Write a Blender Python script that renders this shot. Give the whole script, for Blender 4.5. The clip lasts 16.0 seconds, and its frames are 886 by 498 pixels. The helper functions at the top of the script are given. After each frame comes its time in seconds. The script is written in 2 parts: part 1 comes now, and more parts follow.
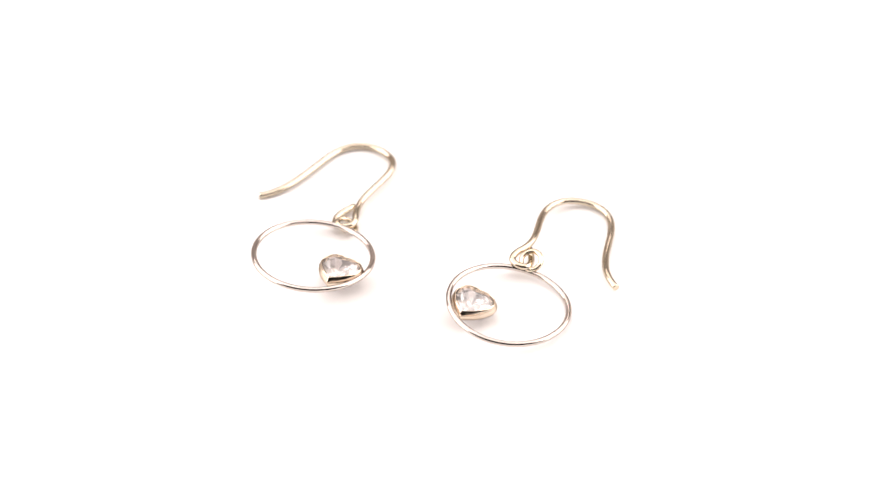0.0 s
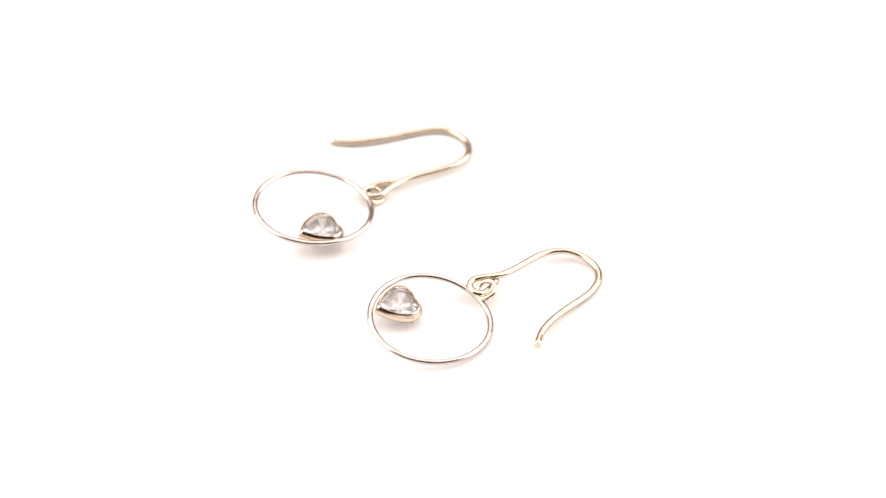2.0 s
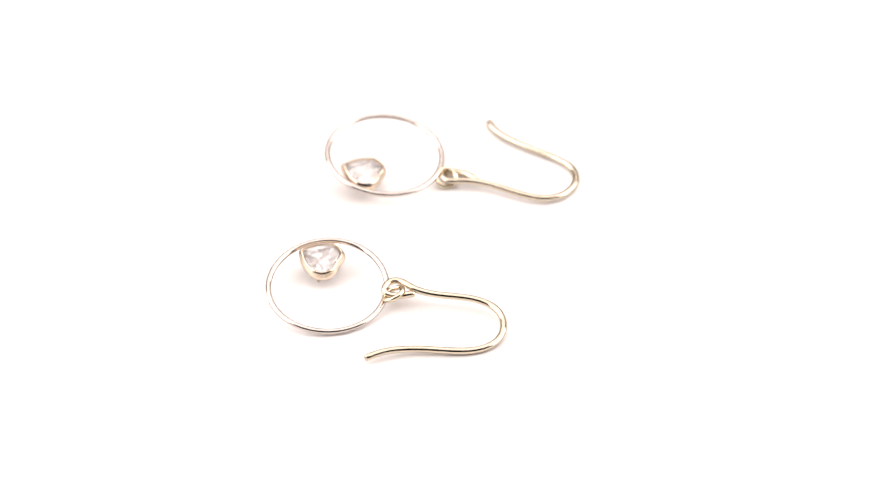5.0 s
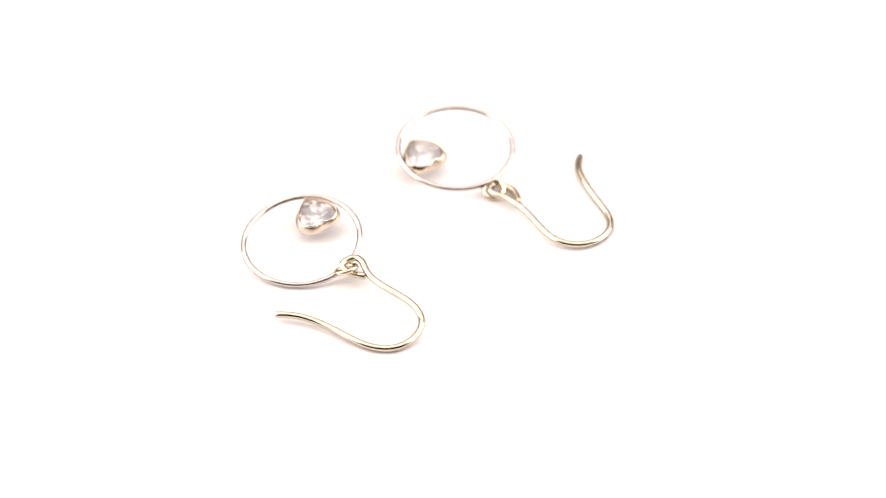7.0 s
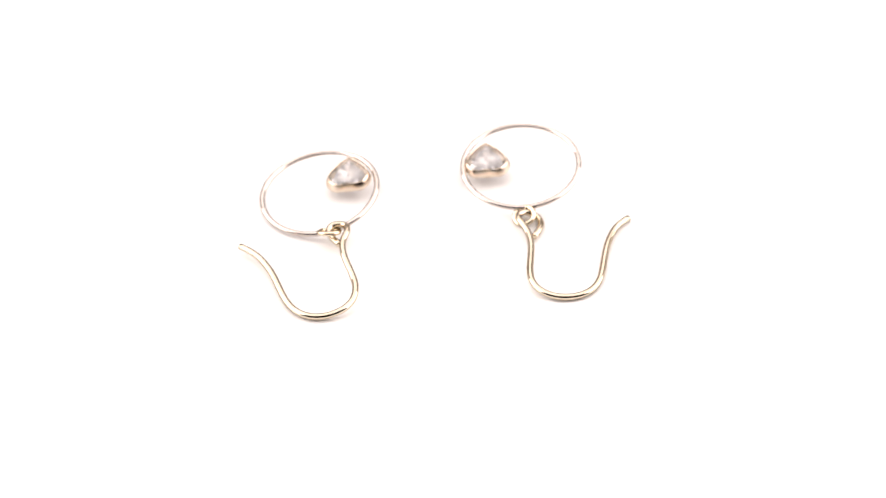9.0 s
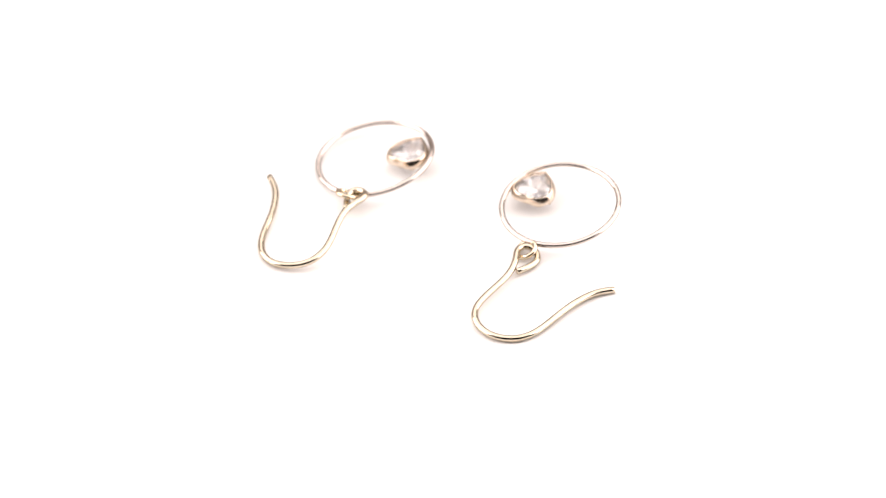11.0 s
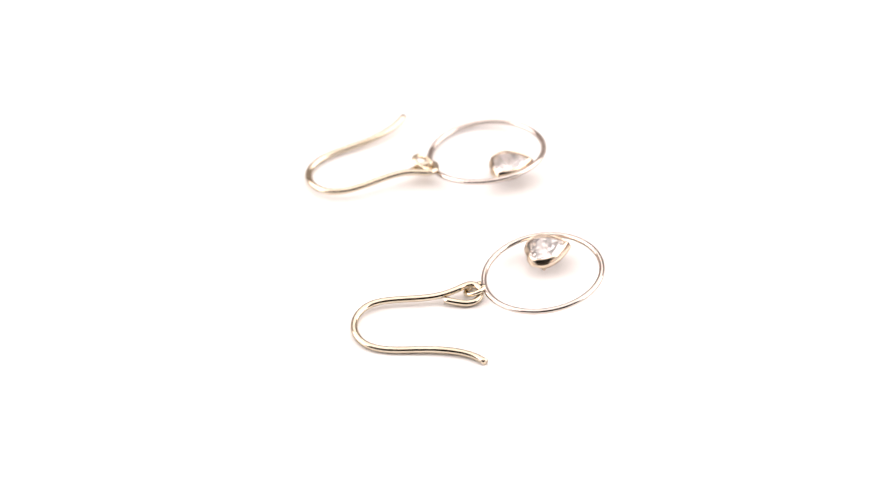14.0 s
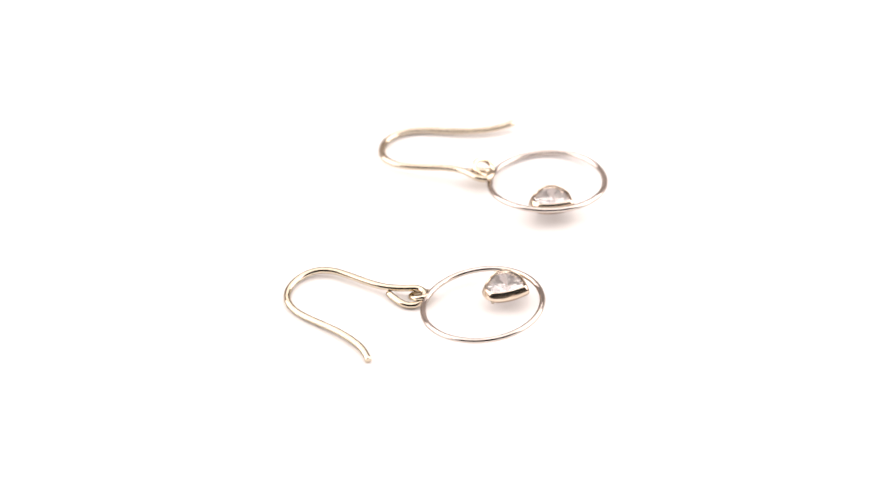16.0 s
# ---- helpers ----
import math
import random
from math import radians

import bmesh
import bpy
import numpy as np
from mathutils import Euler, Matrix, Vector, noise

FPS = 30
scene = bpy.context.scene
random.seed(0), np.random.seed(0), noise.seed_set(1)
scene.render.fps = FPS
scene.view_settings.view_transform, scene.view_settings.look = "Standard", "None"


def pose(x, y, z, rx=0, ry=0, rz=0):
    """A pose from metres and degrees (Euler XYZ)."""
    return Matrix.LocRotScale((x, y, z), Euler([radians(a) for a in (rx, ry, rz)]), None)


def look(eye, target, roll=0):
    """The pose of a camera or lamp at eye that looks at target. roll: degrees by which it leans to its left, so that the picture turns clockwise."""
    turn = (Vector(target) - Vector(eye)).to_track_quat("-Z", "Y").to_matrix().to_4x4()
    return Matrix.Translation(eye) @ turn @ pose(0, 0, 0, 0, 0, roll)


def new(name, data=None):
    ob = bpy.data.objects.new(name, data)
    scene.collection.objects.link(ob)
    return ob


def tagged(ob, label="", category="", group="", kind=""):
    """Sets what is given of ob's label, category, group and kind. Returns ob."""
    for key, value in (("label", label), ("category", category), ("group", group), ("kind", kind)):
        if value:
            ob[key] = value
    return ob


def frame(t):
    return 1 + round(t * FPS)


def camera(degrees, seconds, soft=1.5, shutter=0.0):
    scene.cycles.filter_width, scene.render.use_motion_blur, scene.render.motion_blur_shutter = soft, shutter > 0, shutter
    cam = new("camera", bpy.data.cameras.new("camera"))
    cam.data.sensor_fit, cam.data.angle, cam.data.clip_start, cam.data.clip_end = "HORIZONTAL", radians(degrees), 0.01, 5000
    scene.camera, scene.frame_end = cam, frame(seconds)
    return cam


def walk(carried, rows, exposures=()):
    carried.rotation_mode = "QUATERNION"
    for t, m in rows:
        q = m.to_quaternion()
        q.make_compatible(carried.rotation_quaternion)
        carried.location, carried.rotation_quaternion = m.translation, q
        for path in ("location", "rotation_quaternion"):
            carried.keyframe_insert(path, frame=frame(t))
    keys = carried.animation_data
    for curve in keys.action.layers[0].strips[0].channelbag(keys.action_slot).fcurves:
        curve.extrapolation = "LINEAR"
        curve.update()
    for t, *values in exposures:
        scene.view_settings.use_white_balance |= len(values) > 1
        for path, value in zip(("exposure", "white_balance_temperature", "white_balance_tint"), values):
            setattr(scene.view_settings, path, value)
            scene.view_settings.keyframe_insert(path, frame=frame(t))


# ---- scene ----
# A pair of gold hoop earrings with heart-cut stones on a white turntable, under soft boxes in a dark studio.
# Lengths inside the builders are in millimetres; MM turns them into metres.
MM = 0.001
GROUND = 1.45                     # height of the plate's top in the fitted millimetres
SPIN = -16.677                    # degrees a second, clockwise seen from above
SECONDS = 16.0

cam = camera(12.638, SECONDS, soft=1.35, shutter=0.5)
EYE = (0.0, -0.39463, 0.32844 - GROUND * MM)
TARGET = (0.000757, 0.00006, -GROUND * MM)
VIEW = look(EYE, TARGET, -1.836)
cam.data.dof.use_dof = True
cam.data.dof.focus_distance, cam.data.dof.aperture_fstop = 0.5005, 19.0
walk(cam, [(0.0, VIEW), (SECONDS, VIEW)])

# ---- light: a large soft box overhead and one on each side ----
world = bpy.data.worlds.new("studio")
scene.world = world
world.use_nodes = True
world.node_tree.nodes["Background"].inputs["Color"].default_value = (0.30, 0.27, 0.25, 1)
world.node_tree.nodes["Background"].inputs["Strength"].default_value = 0.25


def soft_panel(name, eye, target, width, height, watts, colour):
    data = bpy.data.lights.new(name, "AREA")
    data.shape, data.size, data.size_y = "RECTANGLE", width, height
    data.energy, data.color = watts, colour
    ob = new(name, data)
    ob.matrix_world = look(eye, target)
    return ob


WARM = (1.0, 0.922, 0.895)
soft_panel("top_softbox", (0.0, 0.32, 0.78), (0, 0.30, 0), 1.70, 1.44, 17.6, WARM)
soft_panel("side_softbox", (-0.78, 0.05, 0.40), (0, 0, 0.02), 0.95, 0.72, 8.6, WARM)
soft_panel("side_softbox", (0.78, 0.05, 0.40), (0, 0, 0.02), 0.95, 0.72, 8.6, WARM)
scene.view_settings.exposure = -0.23


# ---- materials ----
def material(name, base, rough=0.5, metal=0.0):
    m = bpy.data.materials.new(name)
    m.use_nodes = True
    b = m.node_tree.nodes["Principled BSDF"]
    b.inputs["Base Color"].default_value = (*base, 1)
    b.inputs["Roughness"].default_value = rough
    b.inputs["Metallic"].default_value = metal
    return m


def grain(m, scale, dark, light, bump=0.0, bump_scale=None, rough=None, distance=0.00002):
    """Two scales of noise: a slow tint between two colours, and a fine relief."""
    nt = m.node_tree
    b = nt.nodes["Principled BSDF"]
    pos = nt.nodes.new("ShaderNodeTexCoord")
    n = nt.nodes.new("ShaderNodeTexNoise")
    n.inputs["Scale"].default_value, n.inputs["Detail"].default_value = scale, 4
    ramp = nt.nodes.new("ShaderNodeValToRGB")
    ramp.color_ramp.elements[0].position, ramp.color_ramp.elements[1].position = 0.35, 0.65
    ramp.color_ramp.elements[0].color, ramp.color_ramp.elements[1].color = (*dark, 1), (*light, 1)
    nt.links.new(pos.outputs["Object"], n.inputs["Vector"])
    nt.links.new(n.outputs["Fac"], ramp.inputs["Fac"])
    nt.links.new(ramp.outputs["Color"], b.inputs["Base Color"])
    if rough:
        mr = nt.nodes.new("ShaderNodeMapRange")
        mr.inputs["To Min"].default_value, mr.inputs["To Max"].default_value = rough
        nt.links.new(n.outputs["Fac"], mr.inputs["Value"])
        nt.links.new(mr.outputs["Result"], b.inputs["Roughness"])
    if bump:
        f = nt.nodes.new("ShaderNodeTexNoise")
        f.inputs["Scale"].default_value, f.inputs["Detail"].default_value = bump_scale or scale * 8, 3
        bu = nt.nodes.new("ShaderNodeBump")
        bu.inputs["Strength"].default_value, bu.inputs["Distance"].default_value = bump, distance
        nt.links.new(pos.outputs["Object"], f.inputs["Vector"])
        nt.links.new(f.outputs["Fac"], bu.inputs["Height"])
        nt.links.new(bu.outputs["Normal"], b.inputs["Normal"])
    return m


GOLD_HOOK = grain(material("pale_yellow_gold", (0.69, 0.60, 0.475), 0.10, 1.0), 260,
                  (0.65, 0.56, 0.435), (0.73, 0.64, 0.515), 0.12, 1400, (0.04, 0.09))
GOLD_HOOP = grain(material("pale_rose_gold", (0.67, 0.60, 0.555), 0.10, 1.0), 260,
                  (0.63, 0.56, 0.515), (0.71, 0.64, 0.595), 0.12, 1400, (0.04, 0.09))
GOLD_BEZEL = grain(material("polished_gold", (0.78, 0.66, 0.54), 0.08, 1.0), 300,
                   (0.74, 0.62, 0.49), (0.82, 0.71, 0.59), 0.15, 900, (0.13, 0.21))
GOLD_SOLDER = grain(material("solder_gold", (0.83, 0.72, 0.54), 0.2, 1.0), 500,
                    (0.78, 0.66, 0.48), (0.87, 0.77, 0.61), 0.3, 1500, (0.10, 0.2))
# dark edge tint: shade put into the metal's colour at its grazing rims
for gold in (GOLD_HOOK, GOLD_HOOP, GOLD_BEZEL, GOLD_SOLDER):
    gold.node_tree.nodes["Principled BSDF"].inputs["Specular Tint"].default_value = (0.15, 0.125, 0.11, 1)
WHITE_PLATE = grain(material("matt_white_acrylic", (0.90, 0.885, 0.88), 0.45), 40,
                    (0.89, 0.875, 0.87), (0.91, 0.895, 0.89), 0.05, 2500, (0.4, 0.5))
WHITE_CLOTH = grain(material("white_tent_fabric", (0.80, 0.79, 0.78), 0.9), 25,
                    (0.78, 0.77, 0.76), (0.82, 0.81, 0.80), 0.2, 900)
GREY_WALL = grain(material("dark_studio_paint", (0.05, 0.043, 0.038), 0.85), 6,
                  (0.045, 0.038, 0.033), (0.055, 0.048, 0.043), 0.2, 300)
GREY_PAPER = grain(material("grey_reflection_paper", (0.50, 0.46, 0.44), 0.9), 8,
                   (0.48, 0.44, 0.42), (0.52, 0.48, 0.46), 0.2, 500)
GREY_DUST = grain(material("grey_dust", (0.6, 0.57, 0.55), 0.9), 3000, (0.52, 0.49, 0.47), (0.66, 0.63, 0.61))
STONE = material("clear_pale_pink_stone", (1.0, 0.945, 0.935), 0.0)
STONE.node_tree.nodes["Principled BSDF"].inputs["Transmission Weight"].default_value = 0.89
STONE.node_tree.nodes["Principled BSDF"].inputs["IOR"].default_value = 2.1


# ---- mesh helpers ----
def part(name, bm, mat, parent=None, label="", smooth=True):
    me = bpy.data.meshes.new(name)
    bm.to_mesh(me)
    bm.free()
    me.materials.append(mat)
    for p in me.polygons:
        p.use_smooth = smooth
    ob = new(name, me)
    if parent:
        ob.parent = parent
    if label:
        ob["label"] = label
    return ob


def spline(ctrl, steps):
    """A clamped uniform cubic B-spline through a few control points."""
    n, k = len(ctrl), 3
    knots = [0.0] * k + [i / (n - k) for i in range(n - k + 1)] + [1.0] * k
    out = []
    for j in range(steps + 1):
        u = min(j / steps, 1 - 1e-9)
        s = max(i for i in range(k, n) if knots[i] <= u) if u >= knots[k] else k
        d = [Vector(ctrl[m + s - k]) for m in range(k + 1)]
        for r in range(1, k + 1):
            for m in range(k, r - 1, -1):
                a = (u - knots[m + s - k]) / (knots[m + 1 + s - r] - knots[m + s - k])
                d[m] = d[m - 1].lerp(d[m], a)
        out.append(d[k])
    return out


def wire(path, radius, closed=False, sides=14, taper=None):
    """Round wire along a path (millimetres in, metres out), ends slightly rounded."""
    bm = bmesh.new()
    pts = [Vector(p) for p in path]
    n = len(pts)
    tang = []
    for i in range(n):
        a = pts[i - 1] if (closed or i) else pts[i]
        b = pts[(i + 1) % n] if (closed or i < n - 1) else pts[i]
        tang.append((b - a).normalized())
    up = Vector((0, 0, 1)) if abs(tang[0].z) < 0.9 else Vector((1, 0, 0))
    side = up.cross(tang[0]).normalized()
    rings = []
    for i in range(n):
        side = (side - tang[i] * side.dot(tang[i])).normalized()
        other = tang[i].cross(side)
        r = radius * (taper(i / (n - 1)) if taper else 1.0)
        rings.append((pts[i], tang[i], side, other, r))
    if not closed:
        p, t, s, o, r = rings[0]
        rings.insert(0, (p - t * 0.10 * radius, t, s, o, r * 0.82))
        p, t, s, o, r = rings[-1]
        rings.append((p + t * 0.10 * radius, t, s, o, r * 0.82))
    vs = []
    for p, t, s, o, r in rings:
        vs.append([bm.verts.new((p + (s * math.cos(a) + o * math.sin(a)) * r) * MM)
                   for a in (2 * math.pi * k / sides for k in range(sides))])
    m = len(vs)
    for i in range(m if closed else m - 1):
        a, b = vs[i], vs[(i + 1) % m]
        for k in range(sides):
            bm.faces.new((a[k], a[(k + 1) % sides], b[(k + 1) % sides], b[k]))
    if not closed:
        bm.faces.new(list(reversed(vs[0])))
        bm.faces.new(vs[-1])
    bmesh.ops.recalc_face_normals(bm, faces=bm.faces)
    return bm


def heart(steps, size):
    """Outline of a plump heart with a shallow cleft; its point looks along +x. size: length from point to lobes."""
    apex, lobe_x, lobe_y, lobe_r = 0.55, -0.15, 0.222, 0.275
    dirs = [radians(i) for i in range(0, 360, 2)]
    reach = [max(apex * math.cos(w), lobe_r + lobe_x * math.cos(w) + lobe_y * abs(math.sin(w))) for w in dirs]
    out = []
    for i in range(steps):
        a = 2 * math.pi * i / steps
        r = min(h / math.cos(a - w) for w, h in zip(dirs, reach) if math.cos(a - w) > 0.2)
        r = r ** 0.55 * 0.48 ** 0.45
        r *= 1 - 0.08 * math.exp(-((a - math.pi) / 0.24) ** 2)
        out.append((r * math.cos(a) * size, r * math.sin(a) * size))
    return out


def lofted(rings, cap_first=True, cap_last=True, closed_loop=False):
    bm = bmesh.new()
    vs = [[bm.verts.new(Vector(p) * MM) for p in ring] for ring in rings]
    n = len(vs[0])
    m = len(vs)
    for i in range(m if closed_loop else m - 1):
        a, b = vs[i], vs[(i + 1) % m]
        for k in range(n):
            bm.faces.new((a[k], a[(k + 1) % n], b[(k + 1) % n], b[k]))
    if cap_first and not closed_loop:
        bm.faces.new(list(reversed(vs[0])))
    if cap_last and not closed_loop:
        bm.faces.new(vs[-1])
    bmesh.ops.recalc_face_normals(bm, faces=bm.faces)
    return bm


def faceted_stone(size):
    """Heart-cut stone: table, star and crown facets, girdle, pavilion facets down to a keel."""
    n = 17
    rnd = random.Random(5)

    def ring(scale, z, shift=0.0):
        """Facet corners; the cut is not quite regular, so all but its girdle are a little uneven."""
        loose = 0.0 if scale == 1.0 else 0.065
        pts = heart(n * 2, size)
        picks = [pts[(2 * i + (1 if shift else 0)) % (2 * n)] for i in range(n)]
        out = []
        for x, y in picks:
            k = scale * (1 + rnd.uniform(-loose, loose))
            out.append((x * k, y * k, z + (rnd.uniform(-loose, loose) if z < 0.6 else 0.0)))
        return out

    bm = bmesh.new()
    layers = [(0.56, 0.62, 0), (0.78, 0.45, 1), (1.0, 0.10, 0), (1.0, -0.02, 0), (0.78, -0.45, 1), (0.52, -1.08, 0), (0.25, -1.76, 1)]
    vs = [[bm.verts.new(Vector(p) * MM) for p in ring(s, z, sh)] for s, z, sh in layers]
    tip = bm.verts.new(Vector((0.02 * size, 0, -2.28)) * MM)
    for j in range(len(vs) - 1):
        a, b = vs[j], vs[j + 1]
        turn = layers[j + 1][2] - layers[j][2]
        for k in range(n):
            k1 = (k + 1) % n
            if turn == 0:
                bm.faces.new((a[k], a[k1], b[k1], b[k]))
            elif turn > 0:      # lower ring lies half a step further on
                bm.faces.new((a[k], a[k1], b[k]))
                bm.faces.new((a[k1], b[k1], b[k]))
            else:
                bm.faces.new((a[k], b[k1], b[k]))
                bm.faces.new((a[k], a[k1], b[k1]))
    bm.faces.new(vs[0])
    for k in range(n):
        bm.faces.new((vs[-1][k], vs[-1][(k + 1) % n], tip))
    bmesh.ops.recalc_face_normals(bm, faces=bm.faces)
    return bm


def bezel_cup(size, deep):
    """Thin polished wall round the stone: rolled lip, slightly flared wall, scalloped lower edge."""
    n = 72
    base = heart(n, 1.0)

    def ring(s, z, scallop=0.0):
        pts = []
        for i, (x, y) in enumerate(base):
            a = 2 * math.pi * i / n
            pts.append((x * s, y * s, z + scallop * sum(h * math.exp(-((a - math.pi - w) / 0.13) ** 2)
                                                 for w, h in ((-0.95, 0.4), (-0.36, 1.0), (0.36, 1.0), (0.95, 0.4)))))
        return pts

    prof = [(size * w, z) for w, z in (
        (0.875, 0.38), (0.882, 0.50), (0.898, 0.555), (0.925, 0.53), (0.960, 0.37), (0.998, 0.14), (1.034, -0.08), (1.060, -0.28),
        (1.063, -0.40), (1.045, -0.56), (1.00, -0.74), (0.95, -0.90), (0.90, -deep), (0.82, -deep), (0.86, -0.5), (0.875, 0.0))]
    rings = [ring(s, z, 0.45 * max(0.0, (-0.4 - z) / (deep - 0.4))) for s, z in prof]
    return lofted(rings, closed_loop=True)


def circle_path(centre, normal, radius, steps, oval=(0, 0), warp=(0, 0)):
    """A ring; oval and warp: how far it is bent out of round and out of its plane."""
    n = Vector(normal).normalized()
    u = Vector((0, 1, 0)).cross(n).normalized()
    v = n.cross(u)
    out = []
    for i in range(steps):
        a = 2 * math.pi * i / steps
        r = radius + oval[0] * math.cos(2 * a) + oval[1] * math.sin(2 * a)
        z = warp[0] * math.cos(2 * a) + warp[1] * math.sin(2 * a)
        out.append(Vector(centre) + (u * math.cos(a) + v * math.sin(a)) * r + n * z)
    return out


# ---- setting ----
def box(name, x0, x1, y0, y1, z0, z1, mat, label, category):
    bm = bmesh.new()
    bmesh.ops.create_cube(bm, size=1.0, matrix=Matrix.LocRotScale(((x0 + x1) / 2, (y0 + y1) / 2, (z0 + z1) / 2), None,
                                                                 (x1 - x0, y1 - y0, z1 - z0)))
    ob = part(name, bm, mat, smooth=False)
    return tagged(ob, label, category, kind="structure")


box("ground", -1.05, 1.05, -0.60, 1.20, -0.045, -0.020, WHITE_CLOTH, "white paper covering the studio table", "table top")
# three unseen grey boards, added so the metal's edges mirror a mid tone
box("reflection_board", -1.0, 1.0, 1.16, 1.17, -0.020, 0.95, GREY_PAPER, "unseen grey paper board added behind the table for reflections", "backdrop board")
box("reflection_board_west", -1.01, -1.0, -0.02, 1.16, -0.020, 0.95, GREY_PAPER, "unseen grey paper board added beside the table for reflections", "backdrop board")
box("reflection_board_east", 1.0, 1.01, -0.02, 1.16, -0.020, 0.95, GREY_PAPER, "unseen grey paper board added beside the table for reflections", "backdrop board")
box("floor", -2.0, 2.0, -2.0, 2.0, -0.85, -0.80, GREY_WALL, "dark grey studio floor", "floor")
box("wall_north", -2.0, 2.0, 1.9, 2.0, -0.80, 1.7, GREY_WALL, "plain dark studio wall", "wall")
box("wall_south", -2.0, 2.0, -2.0, -1.9, -0.80, 1.7, GREY_WALL, "plain dark studio wall", "wall")
box("wall_west", -2.0, -1.9, -1.9, 1.9, -0.80, 1.7, GREY_WALL, "plain dark studio wall", "wall")
box("wall_east", 1.9, 2.0, -1.9, 1.9, -0.80, 1.7, GREY_WALL, "plain dark studio wall", "wall")
box("ceiling", -2.0, 2.0, -2.0, 2.0, 1.7, 1.75, GREY_WALL, "plain dark studio ceiling", "ceiling")


def build_turntable():
    root = tagged(new("turntable"), "round matt white display turntable under the earrings", "turntable")
    root.location = (0, 0, -0.020)
    n = 128
    prof = [(0, 20), (148, 20), (149.4, 19.4), (150, 18), (150, 9), (149.4, 8.2), (148, 8), (0, 8)]
    rings = [[(max(r, 0.01) * math.cos(a), max(r, 0.01) * math.sin(a), z)
              for a in (2 * math.pi * k / n for k in range(n))] for r, z in prof]
    part("plate", lofted(rings), WHITE_PLATE, root, "matt white round plate", smooth=False)
    rings = [[(r * math.cos(a), r * math.sin(a), z) for a in (2 * math.pi * k / 48 for k in range(48))]
             for r, z in ((70, 0), (70, 7.5), (60, 8))]
    part("base", lofted(rings), WHITE_PLATE, root, smooth=False)
    for x, y, length, angle in ((13.6, -3.8, 0.18, 20), (3.46, -4.66, 0.9, 35)):
        way = Vector((math.cos(radians(angle)), math.sin(radians(angle)), 0))
        pts = [Vector((x, y, 20.05)) + way * (length * (f - 0.5)) + Vector((0, 0, 0.03 * math.sin(f * 5))) for f in (0, 0.25, 0.5, 0.75, 1)]
        part("dust_speck", wire(pts, 0.035, sides=6), GREY_DUST, root, "tiny grey speck of dust")
    return root


# ---- earrings ----
def build_earring(label, bends, centre, ring, hoop_centre, hoop_normal, bent, stone_at, stone_z, point_angle, lug_side, base):
    """bends: control points of the ear wire; centre: the eye's middle; ring: the jump ring's centre, axis and radius; lug_side: which lobe of the setting carries the lug."""
    off = Vector((base[0], base[1], GROUND))
    root = tagged(new("earring"), label, "earring", group="pair of earrings")
    root.location = Vector((base[0], base[1], 0)) * MM

    def shift(path):
        return [Vector(p) - off for p in path]

    # ear wire: free tip, bend, shank, then about one turn round the eye and the cut end beside the shank
    c = Vector(centre)
    path = spline(bends, 190)
    part("ear_wire", wire(shift(path), 0.43), GOLD_HOOK, root, "bent pale yellow gold wire")

    # hoop
    part("hoop", wire(shift(circle_path(hoop_centre, hoop_normal, 7.52, 160, *bent)), 0.36, closed=True), GOLD_HOOP, root,
         "thin pale rose gold wire ring")
    # jump ring soldered to the hoop, through the eye
    hc = Vector(hoop_centre)
    nrm = Vector(hoop_normal).normalized()
    out = c - hc
    out = (out - nrm * out.dot(nrm)).normalized()
    ring_centre, ring_axis, ring_radius = ring
    part("jump_ring", wire(shift(circle_path(ring_centre, ring_axis, ring_radius, 40)), 0.32, closed=True, sides=10), GOLD_SOLDER, root)
    blob = bmesh.new()
    bmesh.ops.create_icosphere(blob, subdivisions=2, radius=0.36 * MM, matrix=Matrix.Translation((hc + out * 7.62 - off) * MM))
    part("solder_joint", blob, GOLD_SOLDER, root)

    # bezel and stone, in the hoop's plane
    zax = nrm
    xax = Vector((math.cos(radians(point_angle)), math.sin(radians(point_angle)), 0))
    xax = (xax - zax * xax.dot(zax)).normalized()
    yax = zax.cross(xax)
    seat = Vector((stone_at[0], stone_at[1], stone_z)) - off
    m = Matrix((xax, yax, zax)).transposed().to_4x4()
    m.translation = seat * MM
    bezel = part("bezel", bezel_cup(5.85, 1.02), GOLD_BEZEL, root, "polished gold heart-shaped setting")
    bezel.matrix_local = m
    lug = bmesh.new()
    a = radians(109 * lug_side)
    seat_lug = Matrix.Translation(Vector((2.5 * math.cos(a), 2.5 * math.sin(a), -0.95)) * MM) @ Matrix.Rotation(a, 4, "Z") @ Matrix.Rotation(radians(140), 4, "Y")
    bmesh.ops.create_cone(lug, cap_ends=True, segments=12, radius1=0.42 * MM, radius2=0.16 * MM, depth=0.75 * MM, matrix=seat_lug)
    bmesh.ops.bevel(lug, geom=lug.edges[:], offset=0.05 * MM, segments=2, affect="EDGES")
    part("lug", lug, GOLD_BEZEL, bezel)
    part("stone", faceted_stone(5.3), STONE, bezel, "clear faceted heart-cut stone with a pink cast", smooth=False)
    return root


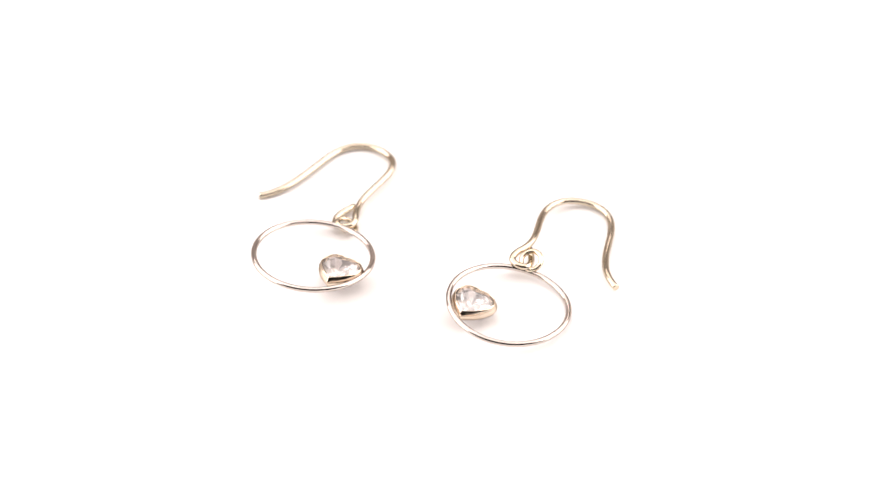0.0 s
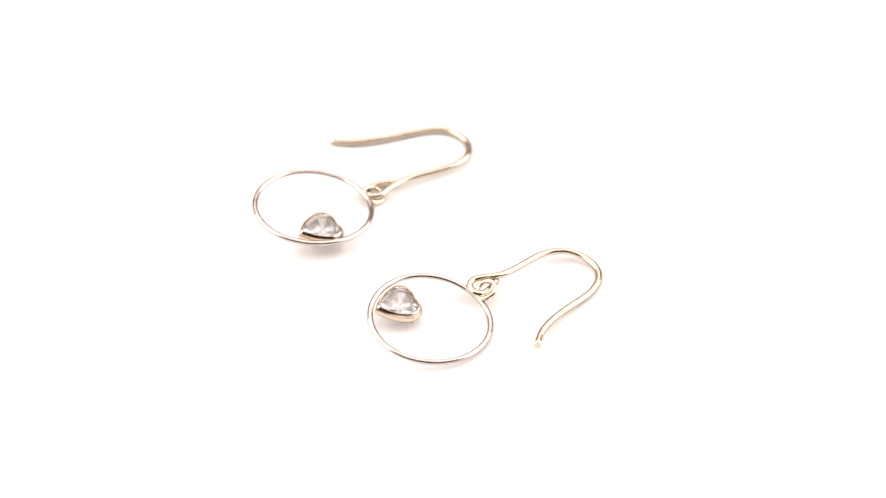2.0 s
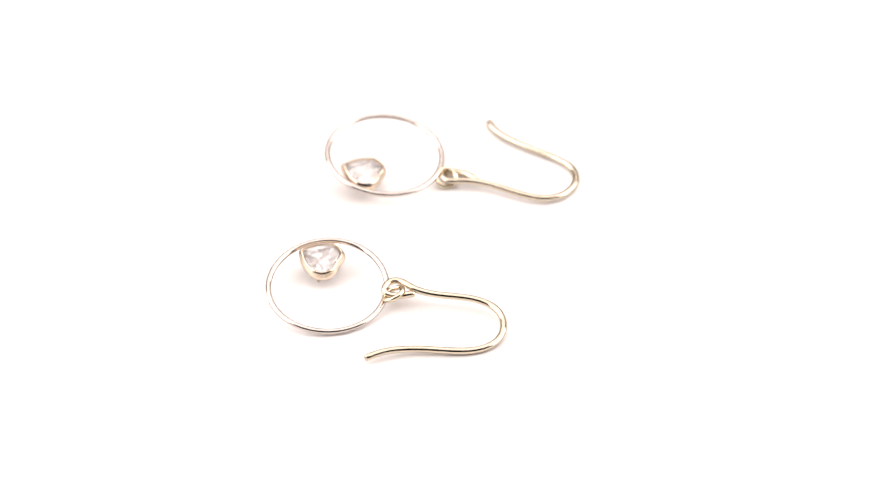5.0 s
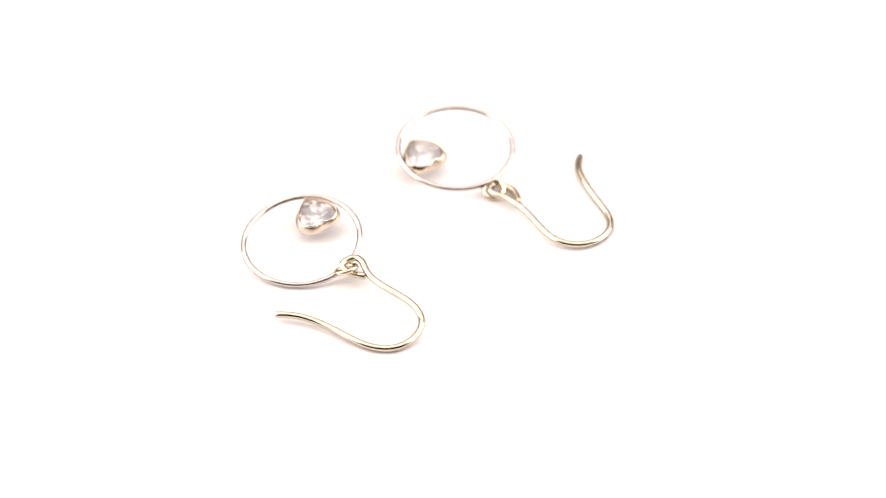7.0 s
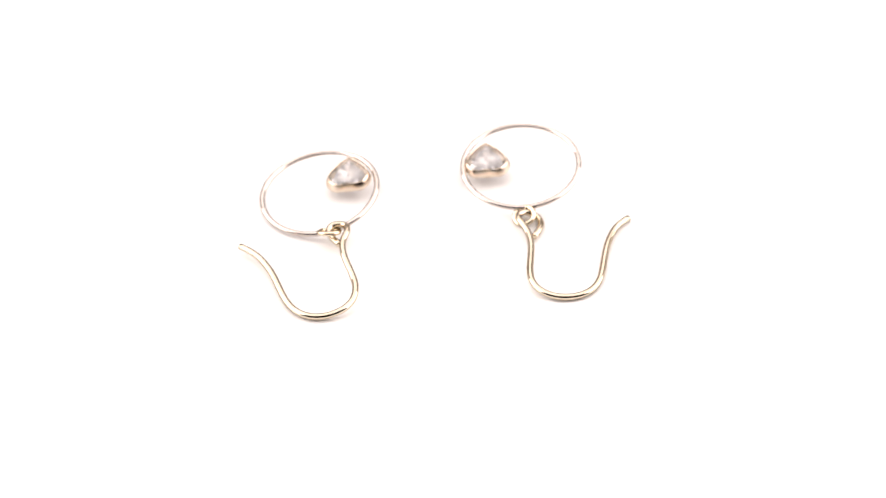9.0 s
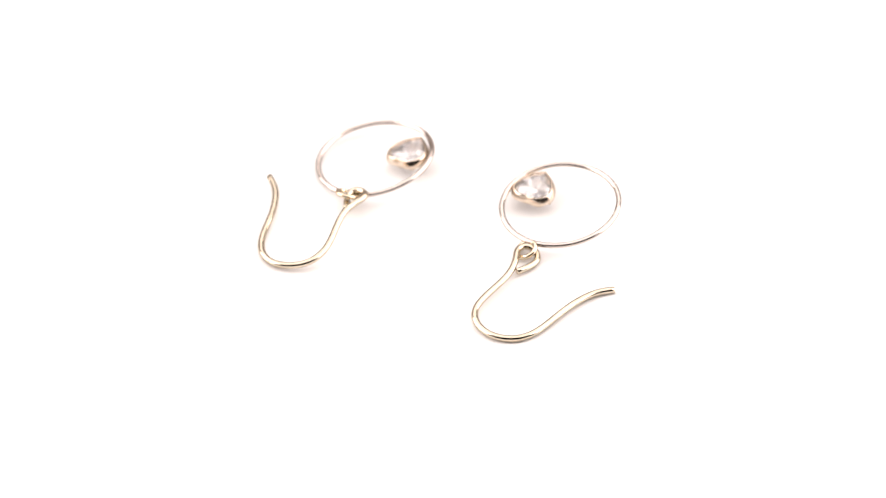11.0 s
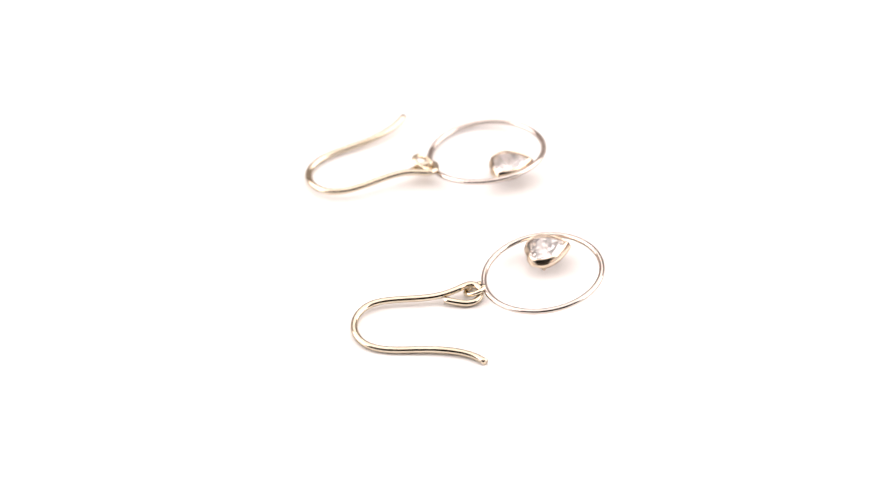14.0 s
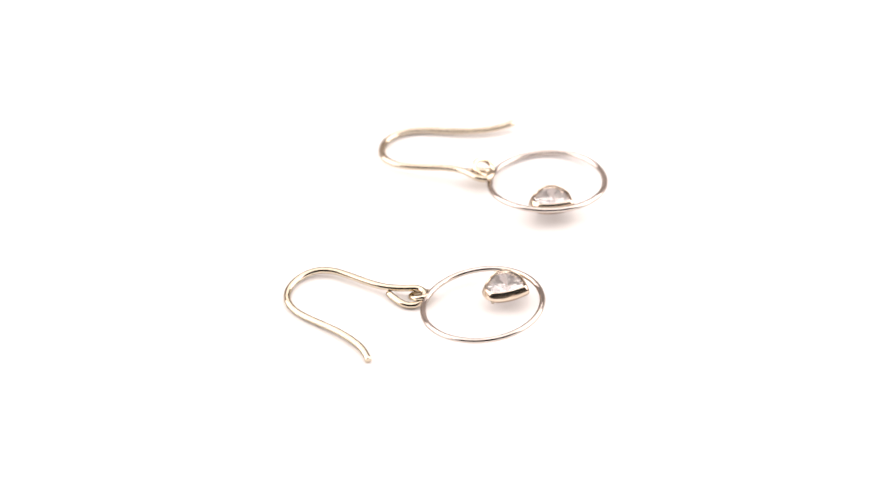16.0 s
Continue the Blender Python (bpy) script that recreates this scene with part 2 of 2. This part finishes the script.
# control points of the two ear wires: free tip, bend, shank, eye, cut end
WIRE_A = [(-22.76, 10.05, 1.87), (-20.92, 10.33, 1.93), (-18.87, 11.75, 2.05), (-16.69, 13.92, 2.05), (-14.66, 16.48, 1.95),
          (-12.72, 18.71, 1.90), (-10.50, 19.76, 1.95), (-8.08, 19.42, 1.96), (-6.05, 17.87, 2.00), (-5.10, 15.63, 2.21),
          (-5.58, 13.30, 2.30), (-7.55, 10.50, 2.33), (-9.68, 7.55, 2.39), (-10.34, 4.70, 2.57), (-10.30, 3.40, 2.58),
          (-10.72, 2.55, 2.53), (-11.55, 2.25, 2.56), (-12.42, 2.50, 2.38), (-13.02, 3.30, 1.98), (-13.00, 4.74, 1.92),
          (-12.08, 5.76, 2.06), (-10.45, 6.84, 2.10)]
WIRE_B = [(22.24, -11.79, 2.43), (21.28, -9.79, 2.44), (21.09, -7.21, 2.29), (21.44, -4.25, 2.18), (22.21, -1.24, 2.07),
          (22.60, 1.55, 1.96), (21.99, 3.95, 1.97), (20.39, 5.55, 2.05), (18.05, 6.14, 2.27), (15.80, 5.73, 2.54),
          (14.00, 3.70, 2.83), (13.24, 1.10, 3.06), (12.64, -1.90, 3.24), (11.60, -4.28, 3.50), (10.02, -5.46, 3.66),
          (9.33, -6.48, 3.58), (9.52, -7.38, 3.45), (10.42, -8.04, 3.36), (11.18, -8.05, 3.20), (11.76, -7.28, 3.00),
          (11.90, -6.08, 3.02), (11.75, -4.40, 3.10)]
BASE_A, BASE_B = (-15.73, -4.69), (8.63, -14.97)

turntable = build_turntable()
earring_a = build_earring("pale gold hoop earring with a heart-cut clear stone, lying on white", WIRE_A, (-11.64, 3.53, 2.54), ((-11.5, 2.78, 2.35), (0.41, 0.11, 0.90), 1.3),
                          (-15.755, -4.705, 3.72), (0.084, 0.086, 1), ((0.027, -0.013), (0.021, -0.069)), (-12.5, -7.9), 3.88, 241, -1, BASE_A)
earring_b = build_earring("pale gold hoop earring with a heart-cut clear stone, lying on white", WIRE_B, (11.29, -6.70, 3.47), ((11.8, -7.0, 3.42), (-0.24, -0.40, 0.87), 1.3),
                          (8.58, -14.985, 3.10), (0.16, 0.0, 1), ((0.059, 0.01), (0.078, -0.107)), (4.05, -15.25), 3.85, 237, 1, BASE_B)


def turned(t):
    """The plate's angle: an even turn with the drive's slight unevenness, in degrees."""
    slip = [(0, 0.45), (1.5, -0.1), (3, -0.3), (4.2, -0.55), (5.2, -0.15), (6.3, 0.25), (7.5, 0.15), (9, 0.3), (11.3, 0.1),
            (12.5, -0.2), (13.5, 0.15), (14.5, 0.2), (16, -0.45)]
    return SPIN * t + float(np.interp(t, [a for a, _ in slip], [b for _, b in slip]))


def motions():
    """Plate and earrings turn together, once round in about 21.6 seconds."""
    times = [i * 0.2 for i in range(int(SECONDS / 0.2) + 1)]
    for thing in (turntable, earring_a, earring_b):
        rest = Matrix.Translation(thing.location)
        walk(thing, [(t, pose(0, 0, 0, 0, 0, turned(t)) @ rest) for t in times])


motions()
